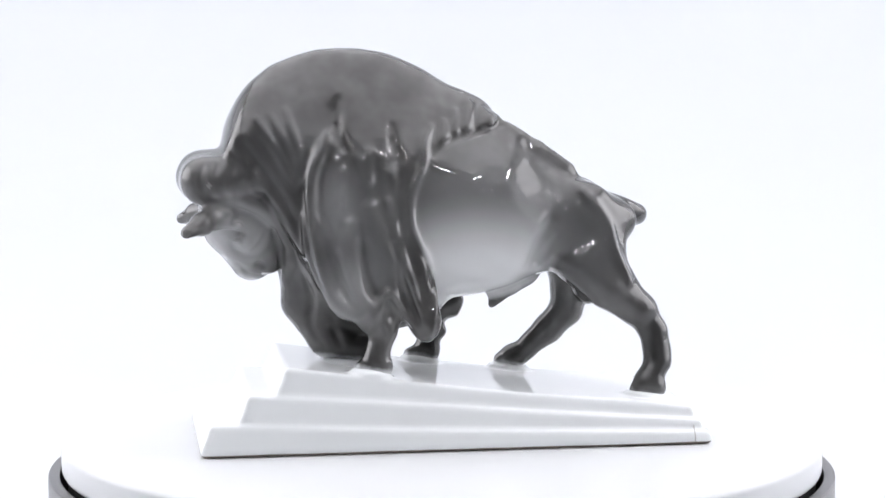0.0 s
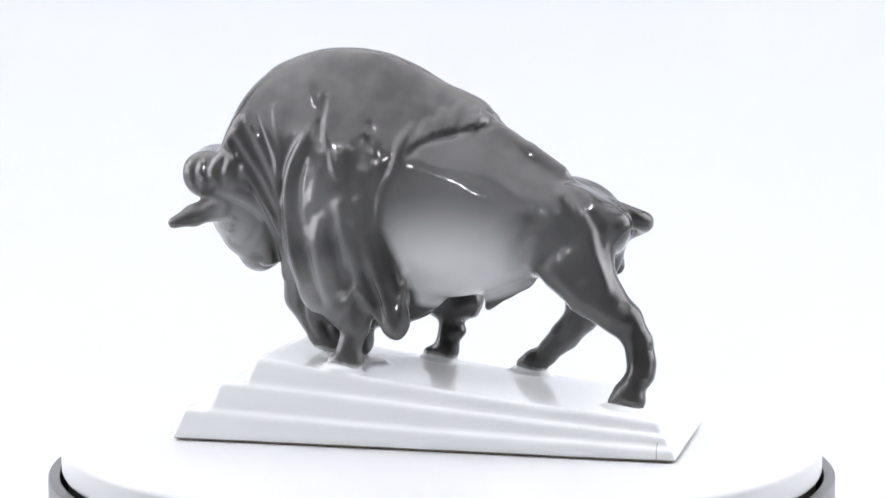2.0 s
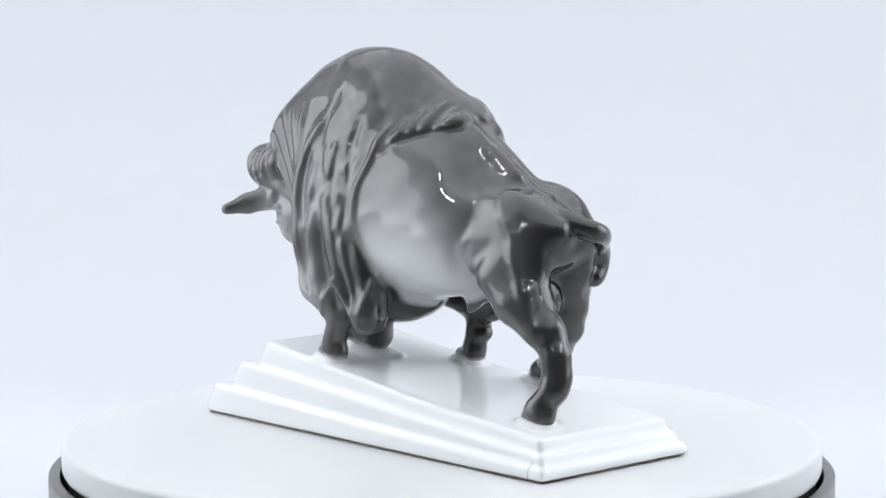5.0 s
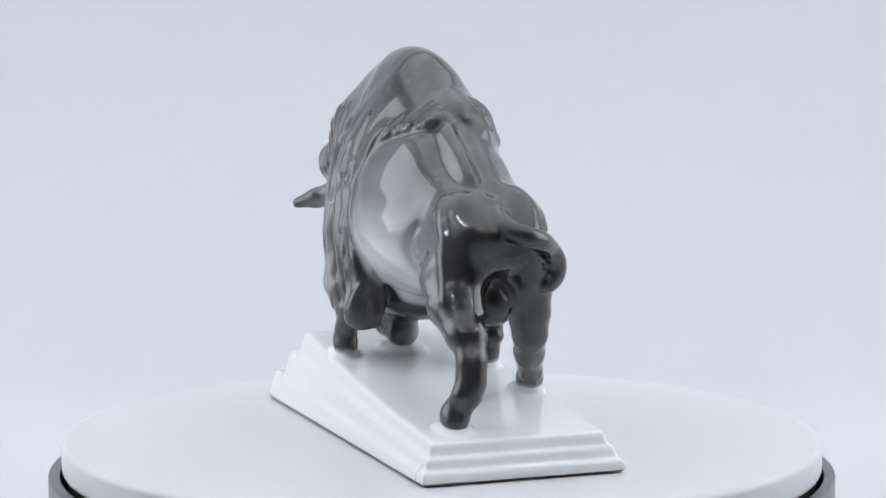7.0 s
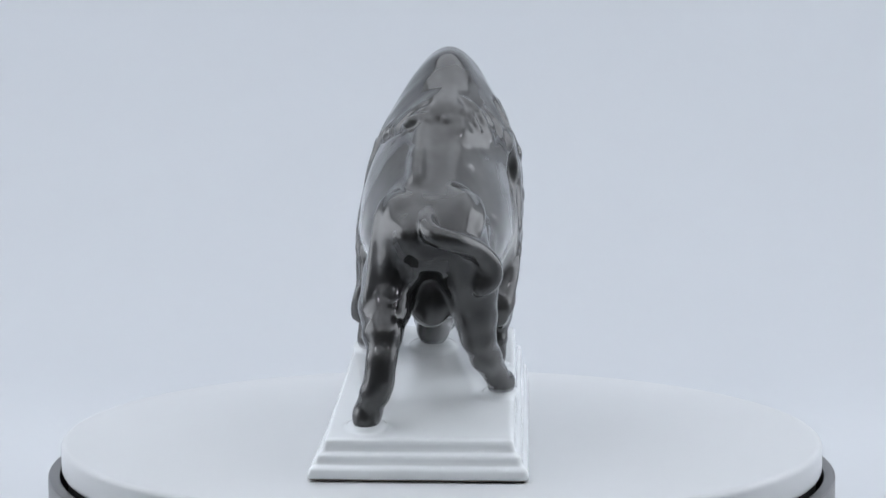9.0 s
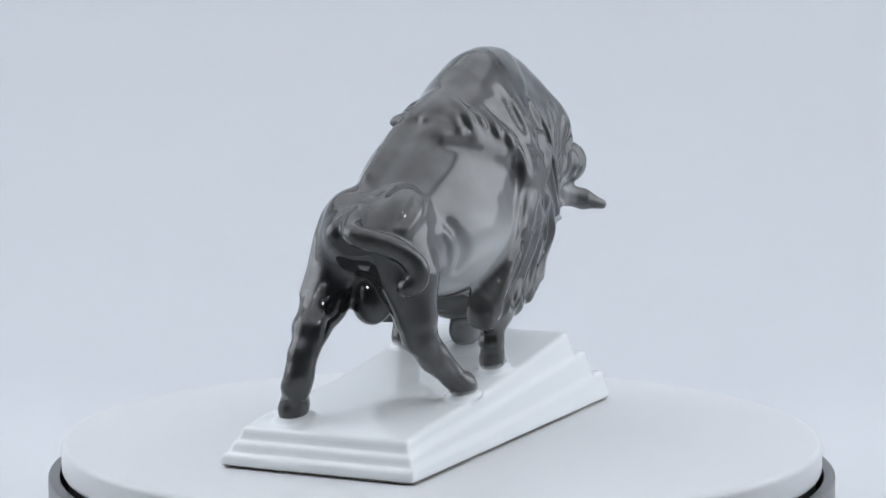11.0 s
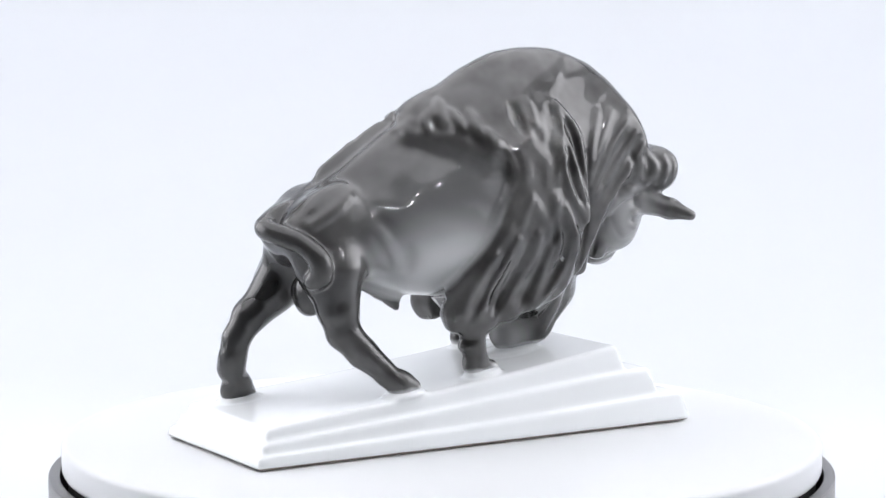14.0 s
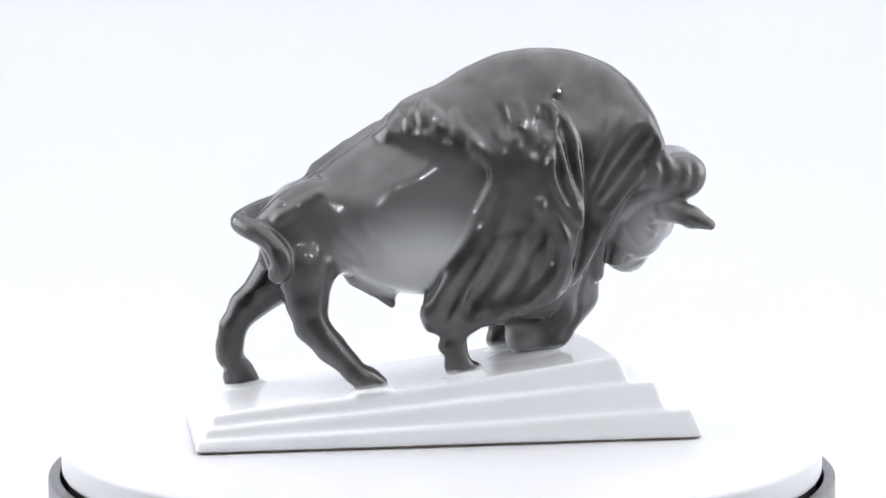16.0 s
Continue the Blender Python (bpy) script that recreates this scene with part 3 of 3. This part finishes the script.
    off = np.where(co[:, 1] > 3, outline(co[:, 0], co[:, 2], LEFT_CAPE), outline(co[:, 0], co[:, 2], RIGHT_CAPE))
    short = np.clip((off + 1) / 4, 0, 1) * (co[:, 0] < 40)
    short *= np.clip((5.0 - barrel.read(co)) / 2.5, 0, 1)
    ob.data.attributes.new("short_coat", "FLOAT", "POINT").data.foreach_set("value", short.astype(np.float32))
    return tagged(ob, "glossy grey porcelain bison with lowered head on white plinth", "statue")


def mane_details(c):
    # left: front fold of the cape, crease before it, and the broad locks behind
    c.fold([(65, 162), (69.5, 152), (73, 143), (75, 127), (74.5, 111), (70.5, 94), (63, 76), (51, 68)], 1, 0.8, 3.3, 0.6, 5)
    c.fold([(79.5, 138), (79, 122), (77, 105), (74, 92), (69, 81)], 1, 0.5, 2.0, 0.3, 2.5, True)
    c.fold([(66, 150), (69, 138), (69, 124), (66, 112)], 1, 0.5, 2.2, 0.6, 3, True)
    c.fold([(44, 124), (40, 108), (36, 95), (33, 82)], 1, 0.6, 2.2, 0.1, 7)
    c.fold([(55, 116), (56, 100), (54, 88), (47, 72)], 1, 0.8, 2.8, 0.3, 7)
    c.fold([(48, 108), (46, 92), (41, 78)], 1, 0.5, 2.0, 0.5, 3, True)
    c.fold([(63, 100), (60, 86), (54, 74)], 1, 0.4, 1.8, 0.4, 2.5, True)
    c.fold([(35.4, 82), (41, 72), (45, 62)], 1, 0.6, 2.2, 0.8, 2)
    c.fold([(35.4, 82), (26, 69), (16, 57)], 1, 0.6, 2.0, 0.8, 2)
    c.fold([(35, 76), (33.5, 70), (33, 66)], 1, 0.5, 2.4, 0.2, 2, True)
    c.fold([(29, 100), (25, 90), (20, 74), (15, 60)], 1, 0.6, 2.4, 0.8, 3)
    c.fold([(30, 90), (25, 78), (20, 66)], 1, 0.4, 1.6, 0.3, 2.5, True)
    # left: rolled hem along the barrel, tufts under the withers
    c.fold([(9.8, 166), (14, 158), (15.5, 147), (22.5, 130), (22, 113), (13.8, 96), (10.5, 77), (13.5, 58)], 1, 0.8, 2.3, 0.8, 2.0)
    for px, pz, dx, up, r in ((4, 160, -1.5, 8, 2.4), (-3, 166, -2, 7, 2.0), (-9, 168, -5, 9, 3.0), (-18, 169, -3, 5, 2.2), (-23, 168.8, -3, 3, 1.7)):
        c.fold([(px, pz - 5), (px + dx * 0.3, pz), (px + dx, pz + up)], 1, 0.9, r * 1.25, 0.6, 3)
    c.fold([(9, 151), (2, 157.5), (-13, 162), (-30, 166)], 1, 0.6, 1.5, -0.2, 2.0, True)
    # left: wrinkles of the neck
    for line in (((86.5, 175), (84, 166), (80.5, 153), (80.5, 139)), ((94, 172), (88.4, 161), (82.6, 147), (80.7, 133)),
                 ((102.2, 171), (92.4, 155), (84.6, 139), (80.7, 125)), ((108.3, 163), (98.5, 149), (88.6, 135), (81.8, 121)),
                 ((113, 156), (104.5, 145), (95, 132), (86, 118))):
        c.fold(line, 1, 0.5, 1.5, 0.35, 3.0)
    # right: the looped front fold
    c.fold([(54.3, 177), (56.4, 158), (60.5, 140), (65.7, 122), (67.8, 113)], -1, 0.9, 2.6, 1.0, 2.2)
    c.fold([(56.3, 176), (64, 162), (66, 146), (69, 130), (68, 113)], -1, 0.9, 2.6, 1.0, 2.2)
    c.fold([(60, 166), (62, 150), (65, 134)], -1, 0.5, 2.0, 0.4, 2, True)
    c.fold([(52.4, 158), (52.5, 142), (57, 128), (65, 116)], -1, 0.8, 2.2, 0.8, 2.5)
    c.fold([(55.5, 150), (56.5, 138), (61, 126)], -1, 0.4, 1.5, 0.3, 2, True)
    c.fold([(71.5, 150), (71.5, 130), (71.5, 114), (68.8, 96), (65, 80)], -1, 0.6, 2.0, 0.3, 2.2, True)
    # right: rolled hem and fanned locks
    c.fold([(14, 158), (19.5, 148), (20.5, 136), (12, 120), (3.5, 103), (-5.5, 90), (-12.5, 78), (-13.5, 64)], -1, 0.8, 2.2, 0.8, 2.0)
    for line in (((35.5, 108), (30, 90), (14, 68)), ((46, 103), (40, 86), (33, 70)), ((60, 106), (56, 90), (46, 78), (35, 68)),
                 ((22, 106), (10, 88), (0, 68)), ((7, 98), (-5, 80), (-10, 66)), ((51.6, 122), (59, 108), (61.5, 93), (56, 78)),
                 ((44, 126), (48, 112), (50, 98), (46, 88))):
        c.fold(line, -1, 0.7, 1.5, -0.2, 4.0)
    for line in (((29, 104), (21, 88), (8, 66)), ((41, 100), (35, 84), (24, 68)), ((53, 100), (48, 86), (40, 74)), ((14, 98), (3, 80), (-5, 64)),
                 ((46, 120), (53, 106), (54, 94))):
        c.fold(line, -1, 0.3, 0.8, 0.4, 2.6, True)
    for px, pz, dx, up, r in ((-21, 169, 3, 4, 1.6), (-13, 172, 2, 7, 3.4), (-4, 169, -3, 5, 2.2), (4, 165, -1, 8, 3.0), (12, 157, -3, 6, 2.2)):
        c.fold([(px, pz - 5), (px + dx * 0.3, pz), (px + dx, pz + up)], -1, 0.9, r * 1.25, 0.7, 3)
    for line in (((82, 170), (76, 157), (72, 139)), ((92, 172), (80.5, 153), (72.5, 133)),
                 ((101, 167), (86.7, 149), (75.6, 129)), ((107.2, 160), (93, 143), (79, 126)), ((113, 153), (100, 136), (86, 120))):
        c.fold(line, -1, 0.5, 1.2, 0.15, 3.2)
    # leaf-shaped dimples and swells of the thick hair on the shoulders
    rng = random.Random(11)
    for side, count in ((1, 18), (-1, 10)):
        for i in range(count):
            px, pz = rng.uniform(26, 60), rng.uniform(100, 172)
            long, drift = rng.uniform(6, 10), rng.uniform(-3, 1.5) + (pz - 140) * 0.03
            line = [(px - drift, pz + long), (px + rng.uniform(-1, 1), pz), (px + drift, pz - long)]
            dent = i % 2 == 0
            c.fold(line, side, 0.4, rng.uniform(1.4, 2.2), 1.5 if dent else -0.8, 3.4, dent)
    # curls on the brow
    for s in (1, -1):
        for a, b, r in ((131.5, 129, 1.7), (124.5, 122, 1.5), (116, 114, 1.7), (106, 105, 1.3)):
            c.fold([(a - 2, 147), (a, 141), (b, 131)], s, 0.4, r, 0.4, 2.5, True)
    # folds of the beard
    for s, y0 in ((1, 0), (-1, -2)):
        c.fold([(78, 88), (73, 75), (73.5, 60), (66, 48)], s, 0.5, 1.7, 0.3, 2, True)
        c.fold([(64, 70), (61, 58), (56, 47)], s, 0.5, 1.5, 0.3, 2, True)


# ---- motion ----
def motions():
    rows = [(i * 0.5, pose(0, 0, 0, 0, 0, turn_at(i * 0.5))) for i in range(33)]
    for thing in (DISC_OB, PLINTH, BISON):
        walk(thing, rows)


studio()
DISC_OB = turntable()
PLINTH = plinth()
BISON = bison()
motions()
